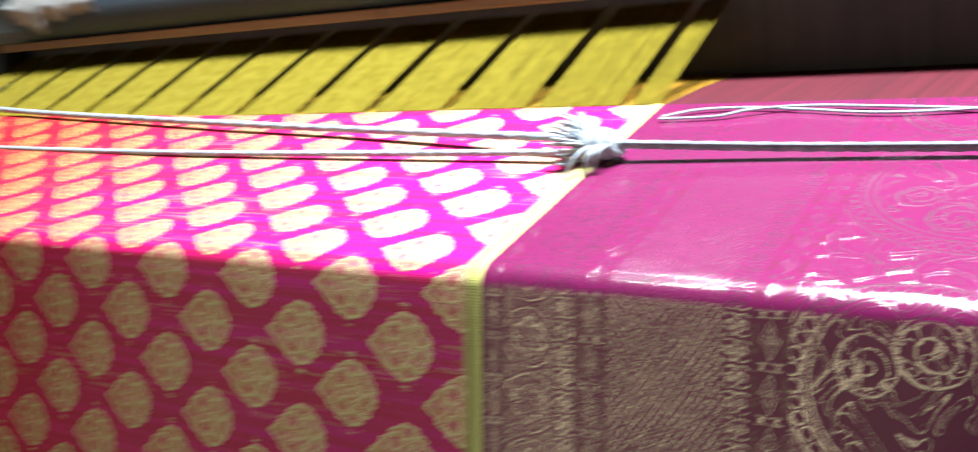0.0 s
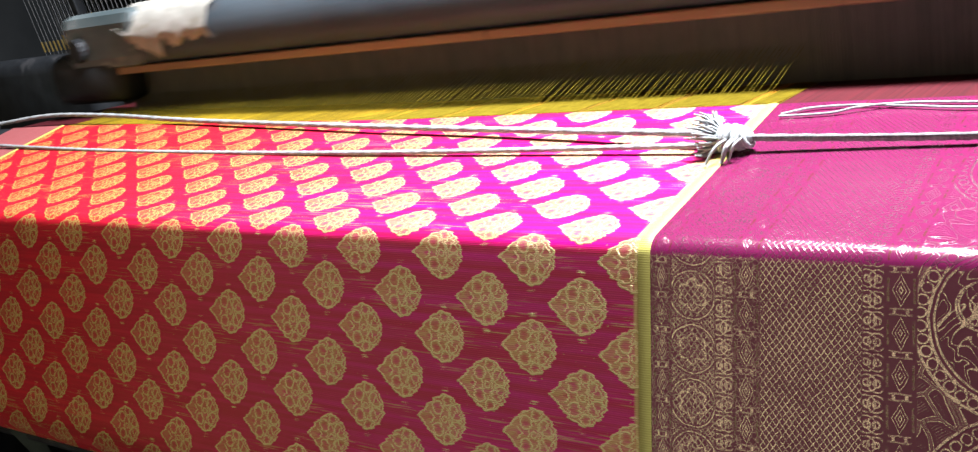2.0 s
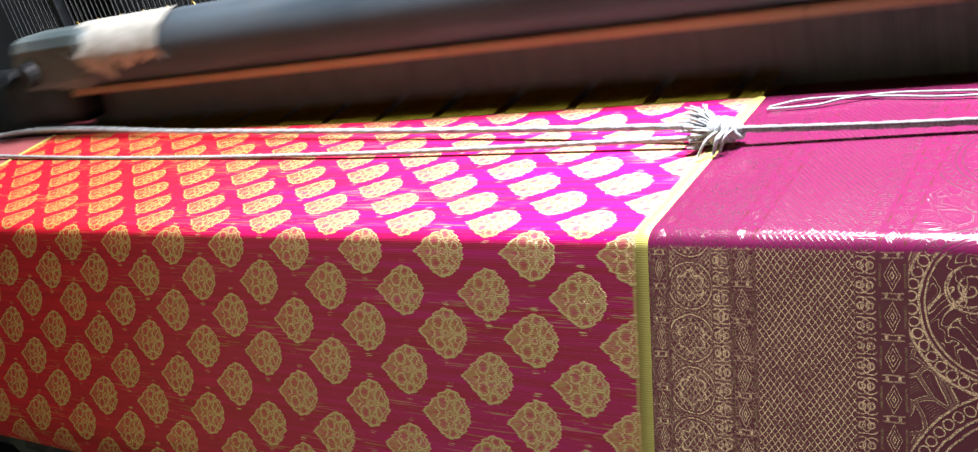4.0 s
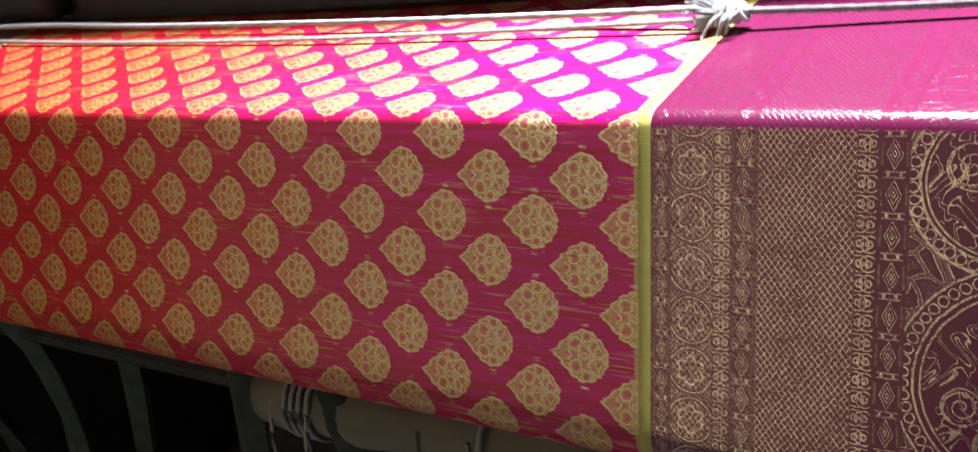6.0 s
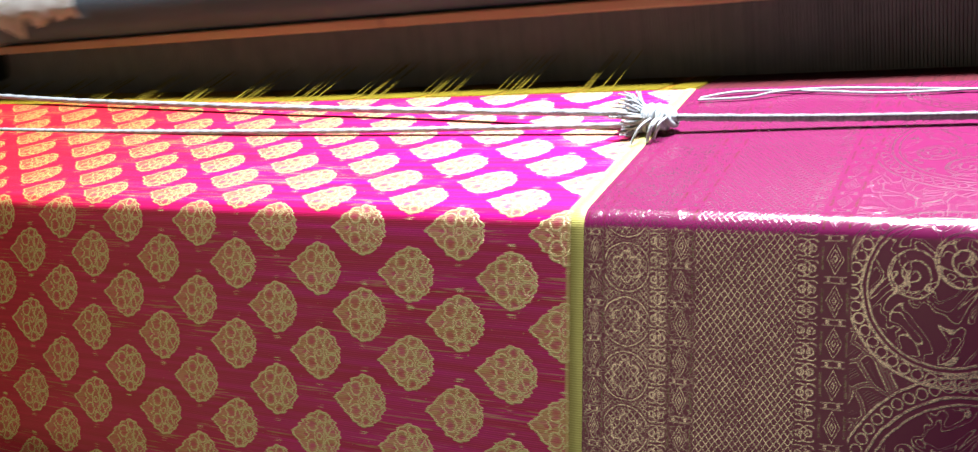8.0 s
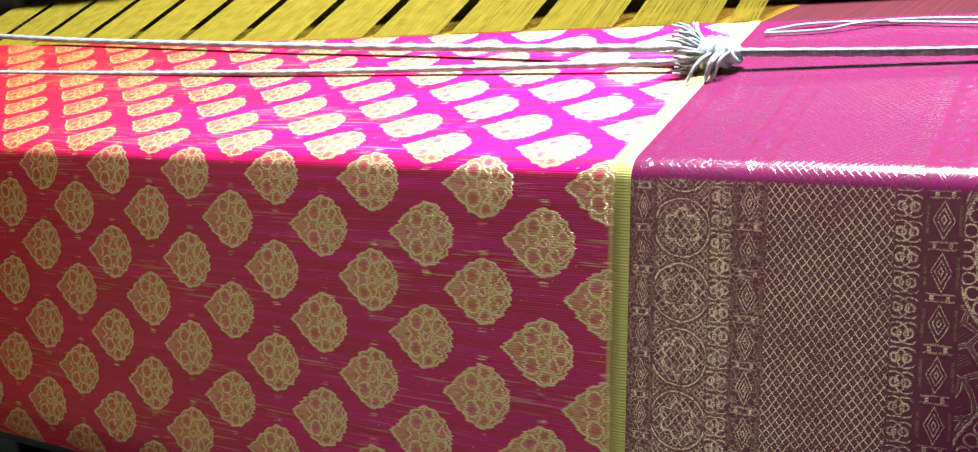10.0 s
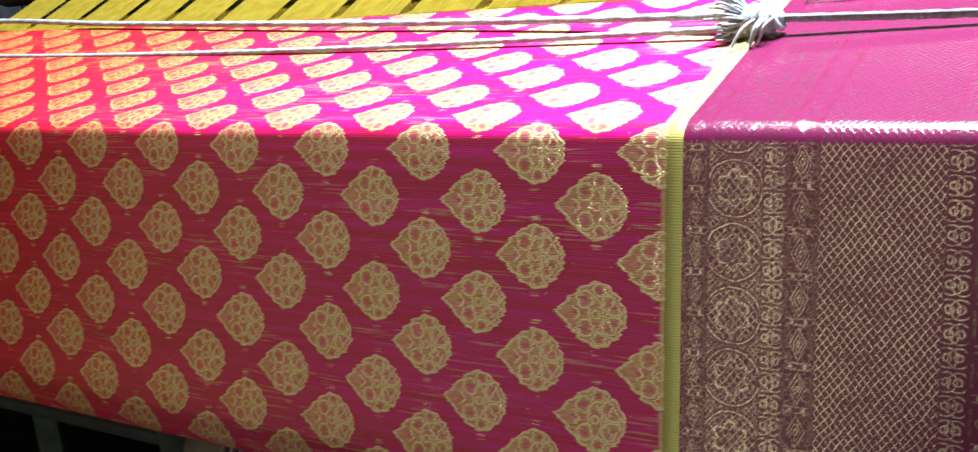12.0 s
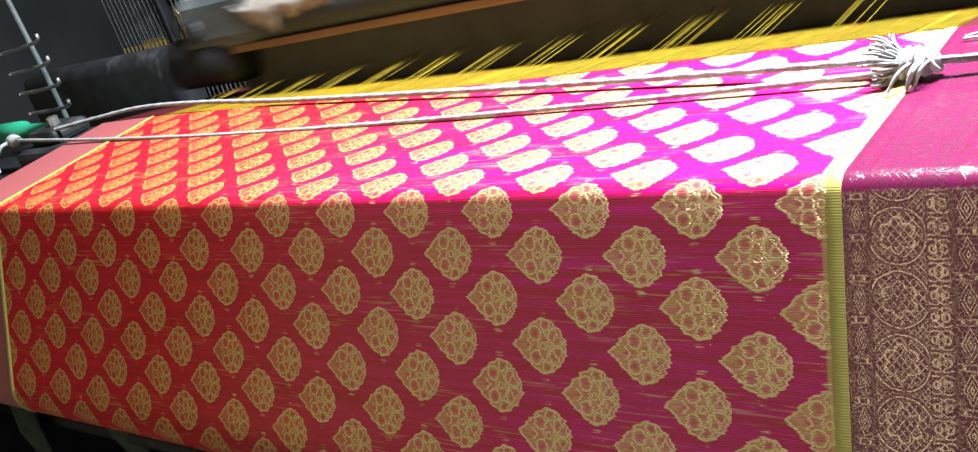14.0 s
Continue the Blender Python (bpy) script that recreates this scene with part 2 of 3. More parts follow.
    cell = m.cells(uu + (ss * 160.0).sin() * 0.003, ss * 0.95 + (uu * 190.0).sin() * 0.003, 118.0)
    leaf = cell.line(0.07, 0.016).max(cell.step(0.045, 0.02) * 0.22)
    veins = ((uu * 0.8 + ss) * (math.tau / 0.0013)).sin().step(0.5, 0.9) * cell.step(0.16, 0.24) * 0.4
    scroll = arcs.max(curl * inner).max(leaf.max(veins) * outer) * u.step(0.1372, 0.1382)
    # fine filling between the figures
    knots = m.cells(uu, ss, 520.0).line(0.0, 0.07) * 0.35 * u.within(0.0, 0.0758, 0.0005)
    lines = chains.max(bars * 0.4).max(knots).max(rings).max(mesh).max(eyes).max(links * 0.8).max(scroll)
    rib = (s * (2 * math.pi / 0.0009)).sin() * 0.5 + 0.5
    worn = m.noise(u * 60.0, s * 60.0, 2.0, 1.0, 4.0)
    sparkle = m.noise(u * 900.0, s * 900.0, 4.0, 1.0, 1.0).step(0.70, 0.78)
    glint = m.noise(u * 420.0, s * 420.0, 8.0, 1.0, 1.0).step(0.35, 0.70)
    grain = m.noise(u * 1400.0, s * 2600.0, 12.0, 1.0, 1.0).step(0.42, 0.62)
    shine = (lines * (worn.step(0.3, 0.7) * 0.3 + glint * 0.35 + grain * 0.75) * (bars * -0.6 + 1.0) + grain * 0.03).min(1.0)
    dash = bars * m.noise(u * 300.0, s * 500.0, 3.0, 1.0, 1.0).step(0.38, 0.55)
    ground = m.mix(rib * 0.55, BORDER, BORDER_ZARI)
    m.set("Base Color", m.mix(dash * 0.9, ground, (0.07, 0.014, 0.010)))
    m.set("Roughness", 0.56)
    m.set("Specular IOR Level", 0.04)
    m.bump(lines * (bars * -0.8 + 1.0) + rib * 0.08 + sparkle * 0.2, 0.00008, 0.40)
    m.gloss((rib * 0.024 + 0.026 + shine * 0.66).min(0.75), ZARI, 0.19)
    return m.mat


def plain_silk(name, a, b, rough=0.42):
    m = Mat(name)
    u, s = m.uv()
    rib = (s * (2 * math.pi / 0.0011)).sin() * 0.5 + 0.5
    n = m.noise(u * 30.0, s * 300.0, 0.0, 1.0, 3.0)
    m.set("Base Color", m.mix(rib * 0.5 + n * 0.4, a, b))
    m.set("Roughness", rough)
    m.bump(rib * 0.5 + n, 0.0003, 0.5)
    return m.mat


def thread_sheet(name, a, b, c=None):
    """Close-lying warp ends; runs along y."""
    m = Mat(name)
    x, y, z = m.place()
    fine = m.noise(x * 900.0, y * 3.0, 0.0, 1.0, 2.0)
    broad = m.noise(x * 30.0, y * 2.0, 0.0, 1.0, 2.0)
    col = m.mix((fine * 0.8 + broad * 0.4).step(0.40, 0.85), a, b)
    if c:
        col = m.mix(x.step(-0.45, 0.0), col, m.mix(fine.step(0.3, 0.7), a, c))
    m.set("Base Color", col)
    m.set("Roughness", 0.7)
    m.set("Specular IOR Level", 0.12)
    m.bump(fine, 0.0006, 0.9)
    return m.mat


MAGENTA, MAGENTA_DEEP = (0.48, 0.005, 0.18), (0.35, 0.008, 0.048)
RED, RED_DEEP = (0.52, 0.012, 0.022), (0.36, 0.008, 0.020)
GOLD_LIGHT, GOLD_MID, GOLD_DARK, GOLD_WARM = (0.50, 0.46, 0.22), (0.40, 0.33, 0.13), (0.36, 0.25, 0.060), (0.48, 0.37, 0.10)
BORDER, BORDER_ZARI, ZARI = (0.112, 0.005, 0.052), (0.120, 0.012, 0.030), (0.95, 0.82, 0.72)

M_BODY, M_BORDER = silk_body(), silk_border()
M_SELVAGE = plain_silk("selvage_gold", (0.46, 0.42, 0.12), (0.30, 0.27, 0.05))
M_LEFT = plain_silk("silk_left_border", (0.34, 0.10, 0.10), (0.24, 0.060, 0.065))
M_WARP = thread_sheet("warp_yellow", (0.060, 0.042, 0.003), (0.30, 0.20, 0.008), (0.33, 0.150, 0.008))
M_WARP_RED = thread_sheet("warp_red", (0.07, 0.008, 0.012), (0.035, 0.006, 0.008))
M_THREAD = rough_mat("warp_thread", (0.155, 0.118, 0.008), (0.10, 0.074, 0.004), 0.8, scale=900, stretch=(1, 0.04, 0.04), spec=0.08)
M_WOOD = rough_mat("beam_wood", (0.16, 0.10, 0.06), (0.26, 0.17, 0.10), 0.6, scale=40, stretch=(0.1, 1, 1))
M_EDGE = rough_mat("worn_wood_edge", (0.22, 0.115, 0.055), (0.32, 0.19, 0.10), 0.5, scale=60, stretch=(0.08, 1, 1), spots=(0.12, 0.06, 0.035))
M_CAP = rough_mat("black_painted_wood", (0.026, 0.038, 0.048), (0.050, 0.066, 0.078), 0.55, scale=50, stretch=(0.15, 1, 1), spots=(0.05, 0.055, 0.06), spec=0.3)
M_REED = rough_mat("reed_brown", (0.062, 0.062, 0.064), (0.105, 0.100, 0.102), 0.5, scale=500, stretch=(1, 1, 0.02))
M_IRON = rough_mat("dark_iron", (0.010, 0.012, 0.014), (0.025, 0.029, 0.033), 0.55, metal=0.15, scale=40, spots=(0.045, 0.047, 0.05), spec=0.25)
M_GREY = rough_mat("worn_grey_paint", (0.045, 0.066, 0.070), (0.095, 0.120, 0.122), 0.55, scale=45, stretch=(0.4, 1, 1), spots=(0.20, 0.22, 0.21))
M_STEEL = rough_mat("bright_steel", (0.45, 0.47, 0.48), (0.62, 0.64, 0.66), 0.35, metal=0.9, scale=90)
M_WIRE = rough_mat("dull_wire", (0.05, 0.055, 0.06), (0.11, 0.115, 0.12), 0.5, metal=0.5, scale=90)
M_TAPE = rough_mat("paper_tape", (0.24, 0.24, 0.21), (0.34, 0.335, 0.30), 0.7, scale=80, depth=0.002, spots=(0.22, 0.20, 0.15))
M_ROPE = rough_mat("cotton_cord", (0.20, 0.225, 0.235), (0.31, 0.33, 0.335), 0.85, scale=500, depth=0.0008)
M_CORD_GREY = rough_mat("grey_braided_cord", (0.10, 0.11, 0.115), (0.20, 0.21, 0.215), 0.85, scale=700, stretch=(1, 0.3, 0.3), depth=0.0012)
M_ROPE_DARK = rough_mat("cord_tracer", (0.10, 0.11, 0.11), (0.20, 0.21, 0.21), 0.85, scale=500)
M_GREEN = rough_mat("green_plastic", (0.01, 0.22, 0.12), (0.02, 0.30, 0.17), 0.35, scale=60)
M_BRASS = rough_mat("brass", (0.60, 0.42, 0.12), (0.72, 0.55, 0.2), 0.35, metal=0.8, scale=90)
M_POLE = rough_mat("pale_pole", (0.10, 0.095, 0.075), (0.17, 0.16, 0.13), 0.7, scale=40, stretch=(0.3, 1, 1), spots=(0.12, 0.13, 0.11))
M_RAG = rough_mat("dark_rag", (0.015, 0.025, 0.022), (0.035, 0.05, 0.045), 0.9, scale=60)
M_FLOOR = rough_mat("cement_floor", (0.14, 0.14, 0.13), (0.22, 0.21, 0.20), 0.8, scale=8, depth=0.003)
# wall colour set very dark so that the background behind the loom stays dark
M_WALL = rough_mat("dark_grey_wall", (0.035, 0.042, 0.046), (0.060, 0.068, 0.072), 0.85, scale=6, depth=0.003)
M_CEIL = rough_mat("dusty_ceiling", (0.16, 0.16, 0.16), (0.22, 0.22, 0.21), 0.9, scale=6, depth=0.003)


# ---- mesh helpers ----
def part(name, bm, material, parent=None, label="", smooth=False):
    me = bpy.data.meshes.new(name)
    bm.to_mesh(me)
    bm.free()
    me.materials.append(material)
    if smooth:
        for f in me.polygons:
            f.use_smooth = True
    ob = new(name, me)
    ob.parent = parent
    return tagged(ob, label=label)


def thing(name, label, category, at=(0, 0, 0), group="", kind=""):
    ob = new(name)
    ob.empty_display_size = 0.05
    ob.location = at
    return tagged(ob, label, category, group, kind)


def box(x0, x1, y0, y1, z0, z1, bevel=0.002, bm=None):
    own = bmesh.new()
    bmesh.ops.create_cube(own, size=1.0, matrix=Matrix.LocRotScale(((x0 + x1) / 2, (y0 + y1) / 2, (z0 + z1) / 2), None, (x1 - x0, y1 - y0, z1 - z0)))
    if bevel:
        bmesh.ops.bevel(own, geom=own.edges[:], offset=bevel, segments=2, profile=0.5, affect="EDGES")
    return merge(bm, own)


def merge(bm, own):
    if bm is None:
        return own
    me = bpy.data.meshes.new("tmp")
    own.to_mesh(me)
    own.free()
    bm.from_mesh(me)
    bpy.data.meshes.remove(me)
    return bm


def tube(points, radius, sides=8, bm=None, radii=None):
    """A round cord or rod swept along points."""
    bm = bm or bmesh.new()
    pts = [Vector(p) for p in points]
    rings, up = [], Vector((0.03, 0.21, 1)).normalized()
    for i, p in enumerate(pts):
        d = (pts[min(i + 1, len(pts) - 1)] - pts[max(i - 1, 0)]).normalized()
        a = d.cross(up)
        if a.length < 0.1:
            a = d.cross(Vector((1, 0.1, 0)))
        a.normalize()
        b = a.cross(d)
        r = radii[i] if radii else radius
        rings.append([bm.verts.new(p + (a * math.cos(k * math.tau / sides) + b * math.sin(k * math.tau / sides)) * r) for k in range(sides)])
    for r0, r1 in zip(rings, rings[1:]):
        for k in range(sides):
            bm.faces.new((r0[k], r0[(k + 1) % sides], r1[(k + 1) % sides], r1[k]))
    bm.faces.new(rings[0])
    bm.faces.new(rings[-1][::-1])
    return bm


def lathe(profile, axis_at, axis="x", sides=24, bm=None):
    """A turned body: profile of (along, radius) round an axis."""
    bm = bm or bmesh.new()
    rings = []
    for along, r in profile:
        ring = []
        for k in range(sides):
            c, s = math.cos(k * math.tau / sides) * r, math.sin(k * math.tau / sides) * r
            v = {"x": (along, c, s), "y": (c, along, s), "z": (c, s, along)}[axis]
            ring.append(bm.verts.new(Vector(axis_at) + Vector(v)))
        rings.append(ring)
    for r0, r1 in zip(rings, rings[1:]):
        for k in range(sides):
            bm.faces.new((r0[k], r0[(k + 1) % sides], r1[(k + 1) % sides], r1[k]))
    bm.faces.new(rings[0])
    bm.faces.new(rings[-1][::-1])
    return bm


def bend(points, steps):
    """A smooth line through points (Catmull-Rom)."""
    pts = [Vector(p) for p in points]
    pts = [pts[0] * 2 - pts[1], *pts, pts[-1] * 2 - pts[-2]]
    out = []
    for i in range(1, len(pts) - 2):
        p0, p1, p2, p3 = pts[i - 1:i + 3]
        for k in range(steps):
            t = k / steps
            out.append(0.5 * ((2 * p1) + (p2 - p0) * t + (2 * p0 - 5 * p1 + 4 * p2 - p3) * t * t + (3 * p1 - p0 - 3 * p2 + p3) * t ** 3))
    return out + [pts[-2]]


# ---- the room ----
def room():
    X0, X1, Y0, Y1, Z0, Z1 = -2.6, 2.4, -2.4, 2.6, -0.80, 2.3
    w = 0.2
    tagged(part("floor", box(X0 - w, X1 + w, Y0 - w, Y1 + w, Z0 - w, Z0, 0), M_FLOOR), "grey worn cement floor of the workshop", "floor", kind="structure")
    tagged(part("ceiling", box(X0 - w, X1 + w, Y0 - w, Y1 + w, Z1, Z1 + w, 0), M_CEIL), "dusty grey workshop ceiling", "ceiling", kind="structure")
    tagged(part("wall_north", box(X0, X1, Y1, Y1 + w, Z0, Z1, 0), M_WALL), "dark grey wall behind the loom", "wall", kind="structure")
    tagged(part("wall_south", box(X0, X1, Y0 - w, Y0, Z0, Z1, 0), M_WALL), "dark grey wall", "wall", kind="structure")
    tagged(part("wall_east", box(X1, X1 + w, Y0, Y1, Z0, Z1, 0), M_WALL), "dark grey wall", "wall", kind="structure")
    tagged(part("wall_west", box(X0 - w, X0, Y0, Y1, Z0, Z1, 0), M_WALL), "dark grey wall", "wall", kind="structure")


room()


# ---- the cloth over its beam ----
def cloth_profile(inset=0.0):
    """(y, z, s) from the fell over the fold, down the front and under; s is the length along the cloth from the fold."""
    r, r2 = 0.0095, 0.024
    turn = math.pi / 2 - LEAN
    tl, tl2 = r * math.tan(turn / 2), r2 * math.tan(radians(80) / 2)
    flat = [FELL - k * (FELL - tl - 0.004) / 12 for k in range(13)] + [tl]
    out = [(y, -inset, -y) for y in flat]
    for k in range(1, 13):
        a = turn * k / 12
        out.append((tl - r * math.sin(a) + inset * math.sin(a), -r + (r - inset) * math.cos(a), -tl + 2 * tl * k / 12))
    dy, dz = -math.sin(LEAN), -math.cos(LEAN)
    ny, nz = dz, -dy  # outward normal of the front face
    if ny > 0:
        ny, nz = -ny, -nz
    end = DROP - tl2
    for k in range(1, 13):
        d = tl + (end - tl) * k / 12
        out.append((dy * d - ny * inset, dz * d - nz * inset, d))
    cy, cz = dy * end - ny * r2, dz * end - nz * r2
    for k in range(1, 13):
        a = radians(80) * k / 12
        vy, vz = ny * math.cos(a) + dy * math.sin(a), nz * math.cos(a) + dz * math.sin(a)
        out.append((cy + vy * (r2 - inset), cz + vz * (r2 - inset), end + r2 * a))
    vy, vz = dy * math.cos(radians(80)) - ny * math.sin(radians(80)), dz * math.cos(radians(80)) - nz * math.sin(radians(80))
    y, z, s = out[-1]
    for k in range(1, 5):
        out.append((y + vy * 0.03 * k, z + vz * 0.03 * k, s + 0.03 * k))
    return out


def rise(x, y):
    """The cloth is drawn a little higher at the far selvage."""
    return 0.008 * min(max((-x - 0.25) / 0.42, 0.0), 1.0) * min(max(y / FELL, 0.0), 1.0)


def cloth_strip(x0, x1, cols, lift=0.0, round_over=False):
    bm = bmesh.new()
    uv = bm.loops.layers.uv.new("UVMap")
    prof = cloth_profile(-lift)
    grid, at = [], {}
    for i in range(cols + 1):
        x = x0 + (x1 - x0) * i / cols
        h = math.sin(math.pi * i / cols) if round_over else 1.0
        col = []
        low = cloth_profile(-0.0002) if round_over else prof
        for (y, z, s), (yl, zl, _) in zip(prof, low):
            v = bm.verts.new((x, yl + (y - yl) * h, zl + (z - zl) * h + (rise(x, y) if s < 0 else 0.0)))
            at[v] = (x, s)
            col.append(v)
        grid.append(col)
    for c0, c1 in zip(grid, grid[1:]):
        for k in range(len(prof) - 1):
            f = bm.faces.new((c0[k], c0[k + 1], c1[k + 1], c1[k]))
            f.smooth = True
            for loop in f.loops:
                loop[uv].uv = at[loop.vert]
    return bm


def sari():
    t = thing("sari_cloth", "magenta and red silk sari with gold leaf motifs", "cloth")
    part("body_panel", cloth_strip(-0.668, 0.0206, 60), M_BODY, t, "magenta silk turning red with rows of gold leaf motifs", True)
    part("wide_border", cloth_strip(0.0246, 0.36, 24), M_BORDER, t, "magenta border with dense gold brocade", True)
    part("narrow_border", cloth_strip(-0.757, -0.672, 6), M_LEFT, t, "plain dusty pink silk border", True)
    part("selvage_rib", cloth_strip(0.0196, 0.0256, 6, 0.0006, True), M_SELVAGE, t, "raised yellow gold rib between body and border", True)
    part("selvage_rib", cloth_strip(-0.6735, -0.6670, 6, 0.0008, True), M_SELVAGE, t, "raised yellow gold rib between body and border", True)
    return t


def cloth_beam():
    t = thing("cloth_beam", "square wooden cloth beam under the wound sari", "loom beam")
    bm = bmesh.new()
    prof = [(y, z) for y, z, s in cloth_profile(0.004) if s > -0.02]
    y, z = prof[-1]
    prof += [(0.10, z + 0.10), (0.085, -0.016)]
    rings = [[bm.verts.new((x, y, z)) for y, z in prof] for x in (-1.02, 0.62)]
    n = len(prof)
    for k in range(n):
        bm.faces.new((rings[0][k], rings[0][(k + 1) % n], rings[1][(k + 1) % n], rings[1][k]))
    bm.faces.new(rings[0][::-1])
    bm.faces.new(rings[1])
    part("beam_body", bm, M_WOOD, t)
    for x in (-1.06, 0.62):
        part("journal", lathe([(x, 0.02), (x + 0.04, 0.02)], (0, 0.02, -0.08)), M_IRON, t, "dark iron journal")
    return t


sari()
cloth_beam()


# ---- warp ----
def sheet(name, x0, x1, material, label):
    bm = bmesh.new()
    n = max(2, int((x1 - x0) / 0.02))
    ys = [FELL - 0.001, FELL + 0.05, FELL + 0.12, FELL + 0.3, FELL + 0.6]
    zs = [-0.0006, -0.0095, -0.0235, -0.055, -0.055]
    vs = [[bm.verts.new((x0 + (x1 - x0) * i / n, y, z + rise(x0 + (x1 - x0) * i / n, y))) for y, z in zip(ys, zs)] for i in range(n + 1)]
    for a, b in zip(vs, vs[1:]):
        for k in range(len(ys) - 1):
            bm.faces.new((a[k], b[k], b[k + 1], a[k + 1]))
    return tagged(part(name, bm, material), label, "warp", kind="stuff")


sheet("warp_sheet", -0.668, 0.0246, M_WARP, "close-lying yellow and orange silk warp threads")
sheet("border_warp", 0.0250, 0.36, M_WARP_RED, "close-lying dark red silk warp threads")
sheet("border_warp", -0.757, -0.6685, M_WARP_RED, "close-lying dark red silk warp threads")


def raised(xs, length, label, rad=0.00015):
    """Warp ends lifted by the harness; they turn about the fell."""
    verts, faces = [], []
    for x in xs:
        i = len(verts)
        for y in (0.0, length):
            verts += [(x - rad, y, -rad * 0.6), (x + rad, y, -rad * 0.6), (x, y, rad)]
        faces += [(i, i + 1, i + 4, i + 3), (i + 1, i + 2, i + 5, i + 4), (i + 2, i, i + 3, i + 5)]
    me = bpy.data.meshes.new("raised_warp")
    me.from_pydata(verts, [], faces)
    me.materials.append(M_THREAD)
    ob = new("raised_warp", me)
    ob.location = (0, FELL, 0.0004)
    return tagged(ob, label, "warp", kind="stuff")


rng = random.Random(5)
few, every, bands = [], [], []
for c in range(12):
    x = -0.655 + c * PITCH
    few += [x + rng.uniform(0.0, 0.026) for k in range(8)]
    bands += [x + 0.006 + k * 0.00080 + rng.uniform(-0.0003, 0.0003) for k in range(58)]
bands += [0.0095 + k * 0.00080 + rng.uniform(-0.0003, 0.0003) for k in range(18)]
every = [-0.664 + k * 0.0036 + rng.uniform(-0.0012, 0.0012) for k in range(190)]
raised_few = raised(few, 0.30, "a few yellow warp threads lifted in small groups")
raised_every = raised(every, 0.30, "evenly lifted fine yellow warp threads", 0.00011)
raised_bands = raised(bands, 0.30, "yellow warp threads lifted in wide bands", 0.00030)


# ---- the beater ----
def beater():
    t = thing("beater", "black painted wooden beater with worn edge and brown reed", "loom part")
    # rounded cap: profile in y, z in front of and above the reed
    prof = [(-0.020, 0.046), (-0.028, 0.051), (-0.031, 0.060), (-0.030, 0.075), (-0.025, 0.088), (-0.015, 0.097), (-0.002, 0.100), (0.014, 0.096), (0.022, 0.086), (0.024, 0.046)]
    bm = bmesh.new()
    xs = [-0.62 + 1.5 * k / 30 for k in range(31)]
    rings = [[bm.verts.new((x, y, z)) for y, z in prof] for x in xs]
    n = len(prof)
    for r0, r1 in zip(rings, rings[1:]):
        for k in range(n):
            bm.faces.new((r0[k], r0[(k + 1) % n], r1[(k + 1) % n], r1[k]))
    bm.faces.new(rings[0][::-1])
    bm.faces.new(rings[-1])
    part("reed_cap", bm, M_CAP, t, "black painted rounded wooden cap", True)
    part("wood_edge", box(-0.655, 0.88, -0.0260, 0.022, 0.0390, 0.0460, 0.0014), M_EDGE, t, "worn orange-brown bare wooden edge")
    part("reed", box(-0.66, 0.86, 0.001, 0.008, -0.055, 0.0395, 0), M_REED, t, "brown reed of fine upright wires")
    bm = bmesh.new()
    for k in range(760):
        x = -0.655 + k * 0.002
        i = [bm.verts.new(v) for v in ((x, 0.0008, -0.05), (x + 0.0007, 0.0008, -0.05), (x + 0.00035, 0.0004, -0.05), (x, 0.0008, 0.0388), (x + 0.0007, 0.0008, 0.0388), (x + 0.00035, 0.0004, 0.0388))]
        bm.faces.new((i[0], i[2], i[5], i[3]))
        bm.faces.new((i[2], i[1], i[4], i[5]))
    tagged(part("reed_face", bm, M_REED, t), kind="stuff")
    part("race_board", box(-0.95, 0.9, -0.008, 0.06, -0.11, -0.056, 0.003), M_WOOD, t, "dark wooden race board")
    end = part("end_block", box(-0.705, -0.585, -0.033, 0.020, 0.044, 0.099, 0.012), M_GREY, t, "worn grey painted end block")
    part("bolt", lathe([(-0.022, 0.004), (-0.022, 0.011), (-0.016, 0.012), (-0.014, 0.009)], (-0.675, -0.018, 0.066), "y", 16), M_IRON, end, "dark bolt head")
    part("end_bracket", box(-0.750, -0.630, -0.031, 0.030, 0.012, 0.062, 0.014), M_IRON, t, "black rounded iron bracket", True)
    return t


